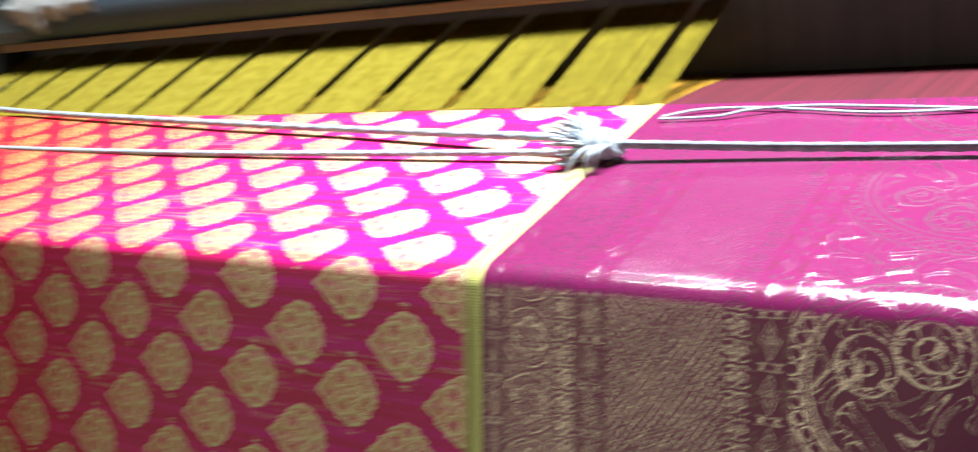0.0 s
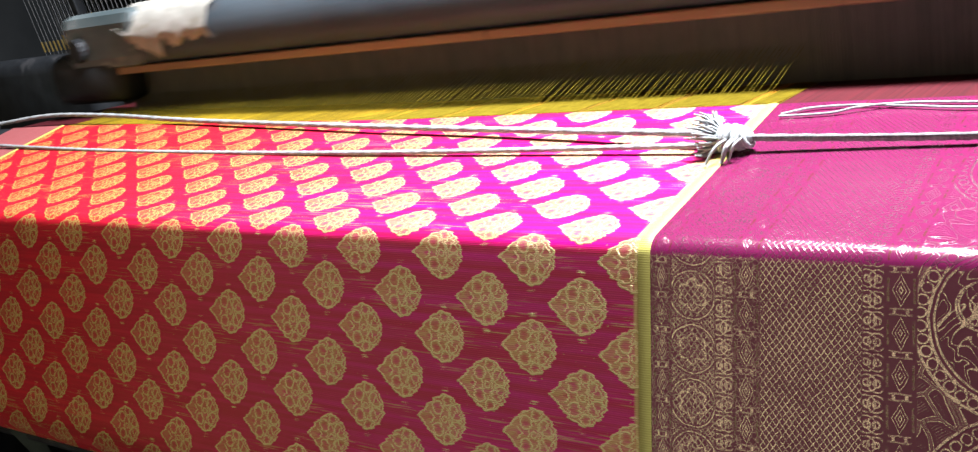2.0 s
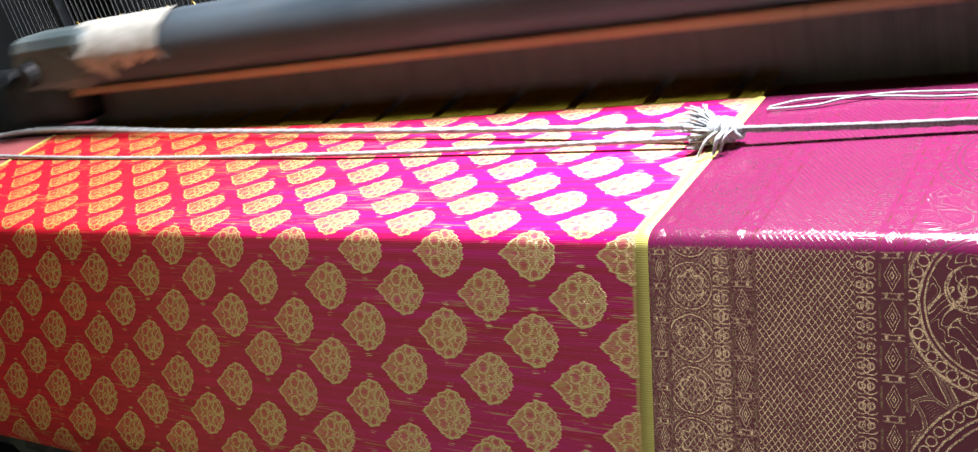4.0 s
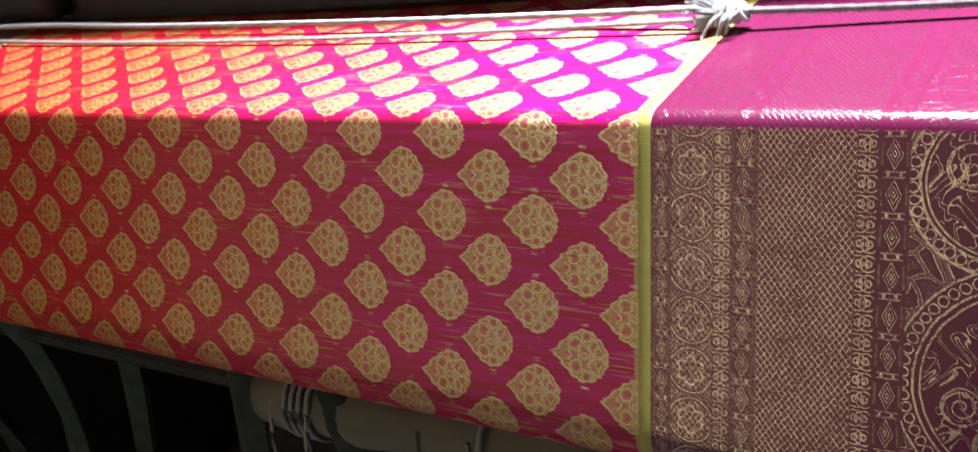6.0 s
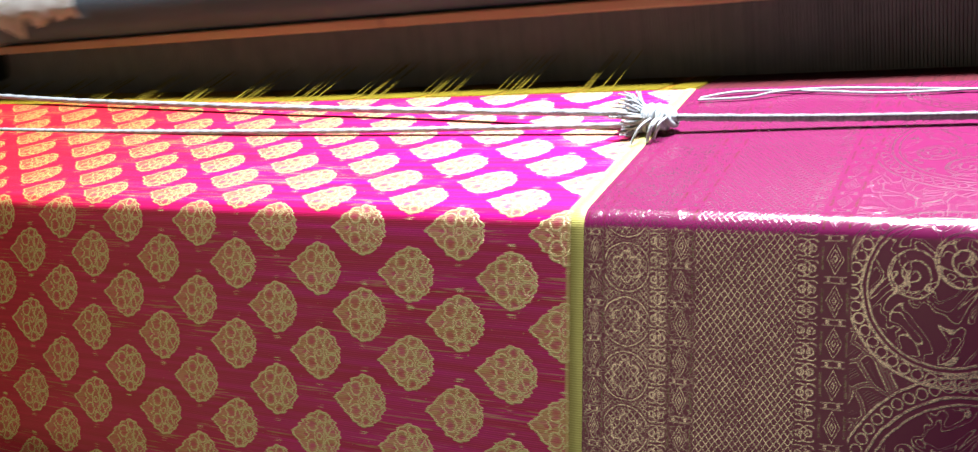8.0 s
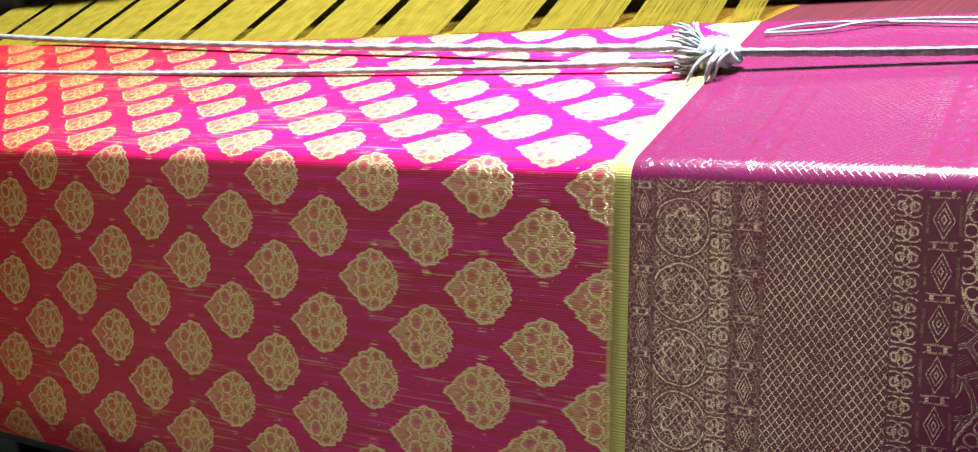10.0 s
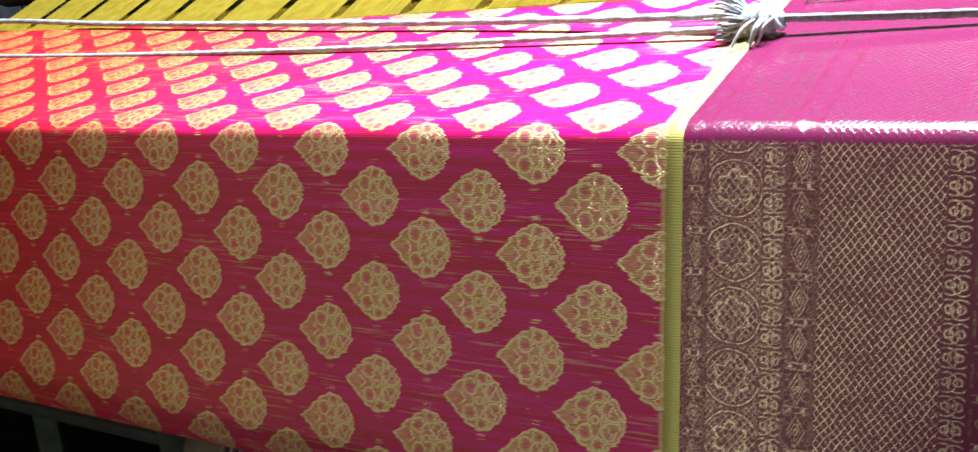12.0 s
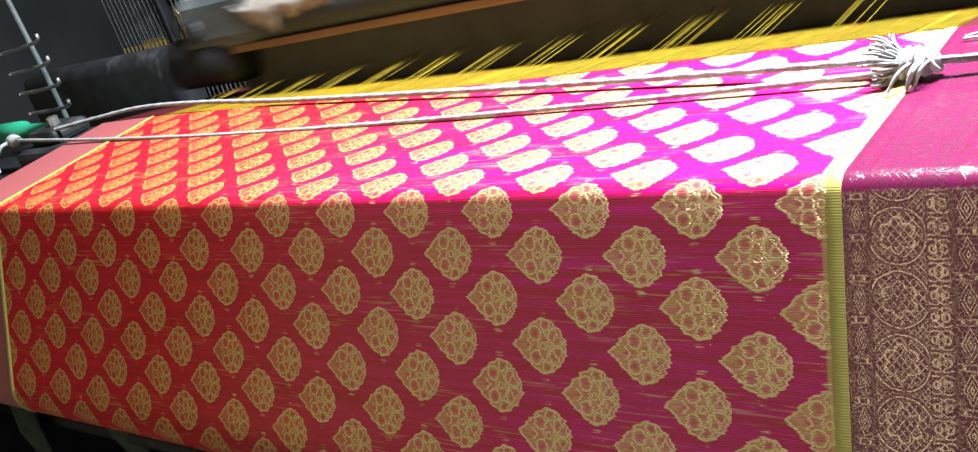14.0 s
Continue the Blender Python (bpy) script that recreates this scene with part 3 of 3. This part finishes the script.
def tape_mesh():
    """Torn paper tape wound round the cap's end."""
    bm = bmesh.new()
    prof = [(-0.0290, 0.051), (-0.0330, 0.060), (-0.0320, 0.075), (-0.0268, 0.0895), (-0.0155, 0.0990), (-0.002, 0.1020), (0.014, 0.098)]
    r = random.Random(3)
    cols = []
    for k in range(37):
        x = -0.612 + 0.128 * k / 36
        cut = (0.030 - 0.0022 * k if k < 12 else 0.004 - 0.0012 * (k - 12) if k < 17 else 0.020 - 0.0020 * (k - 17) if k < 24 else 0.014 + 0.003 * math.sin(k)) + r.uniform(-0.0015, 0.002)
        col = []
        for j, (y, z) in enumerate(prof):
            zz = max(z, 0.051 + max(cut, 0.0)) if j == 0 else max(z, 0.051 + max(cut, 0.0) + 0.0005 * j)
            w = 0.0012 * math.sin(k * 1.7 + j) * (1 if k < 26 else 0.3)
            col.append(bm.verts.new((x + (0.004 * math.sin(j * 2.0) if k in (0, 36) else 0), y - 0.0006 - abs(w), zz)))
        cols.append(col)
    for a, b in zip(cols, cols[1:]):
        for j in range(len(prof) - 1):
            bm.faces.new((a[j], a[j + 1], b[j + 1], b[j]))
    return bm


BEATER = beater()
part("paper_tape", tape_mesh(), M_TAPE, BEATER, "torn cream paper tape", True)


def shuttle():
    t = thing("shuttle", "slim grey steel-tipped flying shuttle", "shuttle", (-1.3, 0.250, -0.006))
    part("shuttle_body", lathe([(-0.13, 0.002), (-0.10, 0.007), (-0.05, 0.010), (0.05, 0.010), (0.10, 0.007), (0.13, 0.002)], (0, 0, 0), "x", 12), M_GREY, t, "", True)
    for sx in (-1, 1):
        part("tip", lathe([(sx * 0.125, 0.0035), (sx * 0.145, 0.0025), (sx * 0.155, 0.0006)], (0, 0, 0), "x", 10), M_STEEL, t, "bright steel tip", True)
    return t


SHUTTLE = shuttle()


# ---- the picking cord with its knot ----
def cord(points, radius, lay=0.010):
    """A laid cord: a three-lobed section that turns along the points."""
    bm = bmesh.new()
    pts = [Vector(p) for p in points]
    dense = []
    for a, b in zip(pts, pts[1:]):
        n = max(2, int((b - a).length / 0.0017))
        dense += [a.lerp(b, k / n) for k in range(n)]
    dense.append(pts[-1])
    rings, sides = [], 12
    for i, p in enumerate(dense):
        d = (dense[min(i + 1, len(dense) - 1)] - dense[max(i - 1, 0)]).normalized()
        side = d.cross(Vector((0, 0, 1))).normalized()
        top = side.cross(d)
        twist = i * 0.0017 / lay * math.tau
        ring = []
        for k in range(sides):
            a = k * math.tau / sides
            r = radius * (0.93 + 0.08 * math.cos(3 * (a - twist / 3)))
            ring.append(bm.verts.new(p + side * math.cos(a) * r + top * math.sin(a) * r))
        rings.append(ring)
    for r0, r1 in zip(rings, rings[1:]):
        for k in range(sides):
            bm.faces.new((r0[k], r0[(k + 1) % sides], r1[(k + 1) % sides], r1[k]))
    bm.faces.new(rings[0])
    bm.faces.new(rings[-1][::-1])
    return bm


KNOT = (0.024, 0.099, 0.0066)


def picking_cord():
    t = thing("picking_cord", "white braided cotton cord knotted across the cloth", "cord", KNOT)
    part("right_cord", cord(bend([(0.006, 0.000, 0.001), (0.12, 0.005, -0.0025), (0.34, 0.013, -0.003), (0.62, 0.022, 0.004)], 12), 0.0020), M_CORD_GREY, t, "grey-white braided cord", True)
    part("near_cord", cord(bend([(-0.008, -0.002, -0.002), (-0.25, 0.002, -0.0045), (-0.50, 0.010, -0.0035), (-0.70, 0.018, 0.001), (-0.89, 0.031, 0.006)], 12), 0.0017), M_ROPE, t, "grey-white braided cord", True)
    part("tracer", tube(bend([(0.006, -0.0012, 0.0022), (0.12, 0.0038, -0.0010), (0.34, 0.0118, -0.0015), (0.62, 0.0205, 0.005)], 12), 0.0005, 5), M_ROPE_DARK, t, "dark tracer thread of the cord")
    # the knot: turns of cord drawn tight round a core
    core = lathe([(-0.010, 0.001), (-0.008, 0.0052), (-0.002, 0.0064), (0.005, 0.0058), (0.010, 0.0040), (0.013, 0.0018)], (0, 0, 0.001), "x", 14)
    part("knot", core, M_ROPE, t, "tight white cord knot", True)
    for k in range(4):
        x, rad = -0.002 + 0.0040 * k, (0.0064, 0.0062, 0.0054, 0.0042)[k]
        loop = [(x + 0.0016 * math.sin(a + k), math.cos(a) * rad, 0.001 + math.sin(a) * rad * 0.95) for a in [j * math.tau / 16 for j in range(17)]]
        part("turn", tube(loop, 0.0016, 7), M_ROPE, t, "turn of the knot", True)
    r = random.Random(11)
    for k in range(64):
        a = r.uniform(0, math.tau)
        o = Vector((-0.006 + r.uniform(-0.002, 0.004), math.cos(a) * 0.0045, 0.001 + math.sin(a) * 0.0045))
        ln = r.uniform(0.008, 0.0145)
        out = Vector((0, math.cos(a), math.sin(a)))
        d = (Vector((-1.0, 0, 0.10)) + out * r.uniform(0.15, 0.85)).normalized()
        e = o + d * ln
        e.z = max(e.z, -0.0058)
        mid = (o + e) / 2 + out * 0.0022
        mid.z = max(mid.z, -0.0055)
        part("tassel_strand", tube(bend([o, mid, e], 3), 0.00062, 5), M_ROPE, t, "", True)
    for k in range(4):
        o = Vector((0.002 + 0.0025 * k, -0.005, 0.003))
        e = Vector((-0.001 + r.uniform(-0.007, 0.008), -0.016 + r.uniform(-0.004, 0.003), -0.0056))
        part("tassel_strand", tube(bend([o, (o + e) / 2 + Vector((0.001, -0.003, 0.0035)), e], 5), 0.00075, 5), M_ROPE, t, "", True)
    for k in range(5):
        o = Vector((-0.004, 0.003, 0.005))
        e = Vector((-0.010 + r.uniform(-0.003, 0.003), 0.009 + r.uniform(-0.003, 0.003), 0.012 + r.uniform(-0.002, 0.002)))
        part("tassel_strand", tube(bend([o, (o + e) / 2 + Vector((-0.001, 0, 0.001)), e], 4), 0.0007, 5), M_ROPE, t, "", True)
    far = part("far_cord", cord(bend([(0, 0, 0), (-0.11, 0.018, -0.003), (-0.25, 0.036, -0.004), (-0.48, 0.059, -0.001), (-0.62, 0.071, 0.004), (-0.72, 0.075, 0.006), (-0.79, 0.067, 0.004), (-0.85, 0.054, 0.002)], 12), 0.0021, 0.016), M_ROPE, t, "thicker white cord", True)
    part("end_knot", lathe([(-0.904, 0.001), (-0.901, 0.0055), (-0.893, 0.0068), (-0.886, 0.0050), (-0.882, 0.0020)], (0, 0.031, 0.006), "x", 12), M_ROPE, t, "white cord knot at the clamp", True)
    part("loose_end", tube(bend([(-0.895, 0.027, 0.006), (-0.900, 0.018, 0.004), (-0.904, 0.010, -0.006), (-0.902, 0.006, -0.018)], 5), 0.0022, 7), M_ROPE, t, "loose white cord end", True)
    far.location = (-0.006, 0.004, 0.002)
    return t, far


CORD, FAR_CORD = picking_cord()


def weft_tails():
    for pts in ([(0.034, 0.146, 0.0016), (0.050, 0.154, 0.0016), (0.075, 0.155, 0.0016), (0.10, 0.151, 0.0016), (0.135, 0.146, 0.0016), (0.20, 0.150, 0.0016), (0.30, 0.143, 0.0016)],
                [(0.034, 0.143, 0.0016), (0.060, 0.145, 0.0016), (0.075, 0.150, 0.0026), (0.10, 0.156, 0.0016), (0.14, 0.152, 0.0016), (0.20, 0.146, 0.0016), (0.30, 0.149, 0.0016)]):
        tagged(part("weft_tail", tube(bend(pts, 6), 0.0007, 6), M_ROPE, smooth=True), "loose cream weft thread lying on the border", "thread", "weft tails")


weft_tails()


# ---- loom frame, harness and what lies beyond ----
def loom_frame():
    t = thing("loom_frame", "dark cast iron power loom side frames and rails", "loom")
    for x0, x1 in ((-1.12, -1.05), (0.66, 0.73)):
        part("side_frame", box(x0, x1, -0.12, 1.5, -0.80, -0.13, 0.01), M_IRON, t)
    for y0, y1, z0, z1 in ((0.55, 0.62, -0.30, -0.20), (1.30, 1.38, -0.14, -0.06)):
        part("cross_rail", box(-1.05, 0.66, y0, y1, z0, z1, 0.006), M_IRON, t)
    for x in (-1.09, 0.69):
        part("upright", box(x - 0.03, x + 0.03, 0.86, 0.94, -0.14, 1.45, 0.006), M_IRON, t)
    part("top_rail", box(-1.12, 0.72, 0.84, 0.96, 1.45, 1.53, 0.006), M_IRON, t)
    part("back_rest", box(-1.05, 0.66, 0.74, 0.80, -0.06, 0.02, 0.01), M_IRON, t, "dark back rest bar")
    return t


loom_frame()


def harness():
    t = thing("harness", "white harness cords with brass eyelets behind the beater", "harness")
    r = random.Random(8)
    for row, y in enumerate((0.66, 0.70)):
        bm = bmesh.new()
        for k in range(135):
            x = -1.48 + 0.0125 * k + r.uniform(-0.001, 0.001) + 0.006 * row
            tube([(x, y, -0.12), (x, y, 0.19)], 0.0005, 4, bm)
        tagged(part("cord_row", bm, M_CORD_GREY, t), kind="stuff")
        bm = bmesh.new()
        for k in range(135):
            x = -1.48 + 0.0125 * k + 0.006 * row
            box(x - 0.0012, x + 0.0012, y - 0.0012, y + 0.0012, -0.030, -0.012, 0, bm)
        tagged(part("eyelet_row", bm, M_BRASS, t), kind="stuff")
    part("comber_board", box(-1.50, 0.66, 0.63, 0.73, 0.19, 0.205, 0.002), M_WOOD, t, "dark wooden comber board")
    return t


harness()


def heald_frame():
    t = thing("heald_frame", "dark heald frame with fine wires and brass hooks", "heald frame")
    for z0, z1 in ((-0.125, -0.110), (0.170, 0.188)):
        part("frame_bar", box(-1.02, 0.60, 0.445, 0.460, z0, z1, 0.002), M_IRON, t)
    for x in (-1.02, 0.588):
        part("frame_end", box(x, x + 0.012, 0.445, 0.460, -0.110, 0.170, 0.002), M_IRON, t)
    bm = bmesh.new()
    for k in range(150):
        x = -0.60 + 0.0079 * k
        tube([(x, 0.452, -0.112), (x, 0.452, 0.172)], 0.0005, 4, bm)
    tagged(part("heald_wires", bm, M_WIRE, t, "fine dull steel heald wires"), kind="stuff")
    for k in range(34):
        x = -0.98 + 0.046 * k
        bm = lathe([(0.012, 0.0016), (0.020, 0.0030), (0.034, 0.0030), (0.040, 0.0016)], (x, 0.449, 0), "z", 8)
        tube(bend([(x, 0.449, 0.040), (x + 0.005, 0.447, 0.050), (x, 0.446, 0.060), (x - 0.005, 0.447, 0.052)], 3), 0.0011, 5, bm)
        part("hook", bm, M_BRASS, t, "brass hook", True)
    return t


heald_frame()


def shuttle_box():
    t = thing("shuttle_box", "dark iron shuttle box with steel prongs beside the cloth", "loom part")
    part("box_wall", box(-1.16, -0.82, 0.30, 0.34, -0.13, 0.040, 0.016), M_IRON, t, "", True)
    part("box_floor", box(-1.16, -0.84, 0.12, 0.32, -0.13, -0.04, 0.004), M_IRON, t)
    for k in range(4):
        z = -0.028 + 0.026 * k
        part("prong", tube(bend([(-1.09, 0.265, z + 0.03), (-1.02, 0.255, z + 0.033), (-0.955, 0.245, z + 0.038), (-0.95, 0.245, z + 0.046)], 4), 0.0022, 8), M_STEEL, t, "bright steel prong", True)
    part("upright_rod", tube([(-0.985, 0.252, -0.05), (-0.99, 0.255, 0.05), (-1.00, 0.258, 0.14)], 0.003, 8), M_GREY, t)
    return t


shuttle_box()


def clamp():
    t = thing("cord_clamp", "black iron clamp holding the cord beside the cloth", "clamp")
    part("jaw", box(-0.90, -0.815, 0.135, 0.205, -0.045, -0.004, 0.008), M_IRON, t)
    part("jaw_top", box(-0.885, -0.83, 0.15, 0.195, -0.004, 0.012, 0.006), M_IRON, t)
    part("screw", lathe([(0.010, 0.006), (0.020, 0.006), (0.021, 0.004)], (-0.855, 0.17, 0), "z", 10), M_STEEL, t, "steel screw head")
    part("green_handle", lathe([(-1.030, 0.006), (-1.025, 0.011), (-0.965, 0.011), (-0.960, 0.007), (-0.905, 0.005)], (0, 0.19, 0.004), "x", 14), M_GREEN, t, "green plastic handle", True)
    part("stem", box(-0.88, -0.84, 0.15, 0.19, -0.13, -0.045, 0.003), M_IRON, t)
    return t


clamp()


def under_roller():
    t = thing("under_roller", "pale wooden roller wound with cord below the cloth beam", "roller")
    prof = [(-0.40 + 1.06 * k / 40, 0.032 + 0.0018 * math.sin(k * 1.9) + 0.0012 * math.sin(k * 0.7)) for k in range(41)]
    part("roller_body", lathe(prof, (0, 0.06, -0.285), "x", 20), M_POLE, t, "", True)
    part("shaft", lathe([(-1.06, 0.011), (-0.39, 0.011)], (0, 0.06, -0.285), "x", 12), M_IRON, t, "dark iron shaft")
    for x in (-0.36, -0.352, -0.344, -0.335, -0.17, -0.04):
        bm = tube([(x + 0.003 * math.sin(a), 0.06 + 0.035 * math.cos(a), -0.285 + 0.035 * math.sin(a)) for a in [k * math.tau / 18 for k in range(19)]], 0.0022, 6)
        part("winding", bm, M_ROPE, t, "white cord winding", True)
    return t


ROLLER = under_roller()


def hanging_cords():
    r = random.Random(21)
    for k, x in enumerate((-0.375, -0.345, -0.335, -0.225, -0.18, -0.13, -0.08)):
        pts = [(x, 0.03, -0.27)]
        for j in range(1, 6):
            pts.append((x + r.uniform(-0.02, 0.02) * j * 0.6, 0.025 - 0.004 * j, -0.27 - 0.05 * j))
        part("hanging_cord", tube(bend(pts, 5), 0.0016 if k < 3 else 0.0011, 6), M_ROPE if k % 2 == 0 else M_POLE, ROLLER, "loose pale cord end", True)


hanging_cords()


def rags():
    r = random.Random(4)
    for x in (-0.42, -0.62, -0.78, -0.95, -0.30):
        bm = bmesh.new()
        w = r.uniform(0.03, 0.07)
        rows = []
        for j in range(9):
            z = -0.22 - 0.06 * j
            y = 0.05 + 0.02 * math.sin(j * 0.8 + x * 9)
            rows.append([bm.verts.new((x + w * (i - 2) / 4 + 0.012 * math.sin(j * 0.6 + x * 5), y + 0.008 * math.sin(i * 1.9 + j), z)) for i in range(5)])
        for a, b in zip(rows, rows[1:]):
            for i in range(4):
                bm.faces.new((a[i], a[i + 1], b[i + 1], b[i]))
        ob = tagged(part("hanging_rag", bm, M_RAG, smooth=True), "dark green-black cloth strip hanging from the roller", "rag", "rags under the beam")
        ob.modifiers.new("thick", "SOLIDIFY").thickness = 0.002


rags()


# ---- what moves ----
SWING = 0.46  # the beater rocks on a shaft this far below the cloth
FEW, EVERY = (1, 2, 5, 8, 11, 13, 14, 17, 19, 20, 21, 25, 26), (3, 4, 6, 9, 12, 15, 23, 24)
LOW = (4, 25, 26)  # picks with a shallow shed


def motions():
    first, last = -1, 27
    beat, cords, far, lifts, fly = [], [], [], {"few": [], "every": [], "bands": []}, []
    for n in range(first, last):
        for k in range(8):
            ph = k / 8
            t = FIRST + (n + ph) * BEAT
            if not -0.03 <= t <= 14.05:
                continue
            t = min(max(t, 0.0), 14.0)
            open_ = 0.5 - 0.5 * math.cos(ph * math.tau)
            beat.append((t, pose(0, FELL + 0.002, -SWING, -13.5 * open_ ** 0.6) @ pose(0, 0, SWING)))
            up = max(0.0, 1.0 - open_ * 5.0)
            cords.append((t, pose(KNOT[0], KNOT[1] + 0.002 * up, KNOT[2] + 0.003 * up)))
            far.append((t, pose(-0.006, 0.004, 0.002, 0, 0.25 * up, 5.5 * up)))
            kind = "few" if n in FEW else "every" if n in EVERY else "bands"
            for name, rows in lifts.items():
                lift = min(1.0, open_ * 5.0) * (0.70 if n in LOW else 1.0) if name == kind else 0.0
                rows.append((t, pose(0, FELL, 0.0004, -11.2 + (22.2 if name == "bands" else 17.5) * lift)))
        a, b = (-1.3, 0.95) if n % 2 == 0 else (0.95, -1.3)
        for ph, x in ((0.40, a), (0.60, b)):
            t = FIRST + (n + ph) * BEAT
            if 0.0 < t < 14.0:
                fly.append((t, pose(x, 0.250, -0.006)))
    fly = [(0.0, fly[0][1])] + fly + [(14.0, fly[-1][1])]
    for ob, rows in ((BEATER, beat), (CORD, cords), (FAR_CORD, far), (raised_few, lifts["few"]), (raised_every, lifts["every"]), (raised_bands, lifts["bands"]), (SHUTTLE, fly)):
        clean = {frame(t): (t, m) for t, m in rows}
        walk(ob, [clean[f] for f in sorted(clean)])


motions()
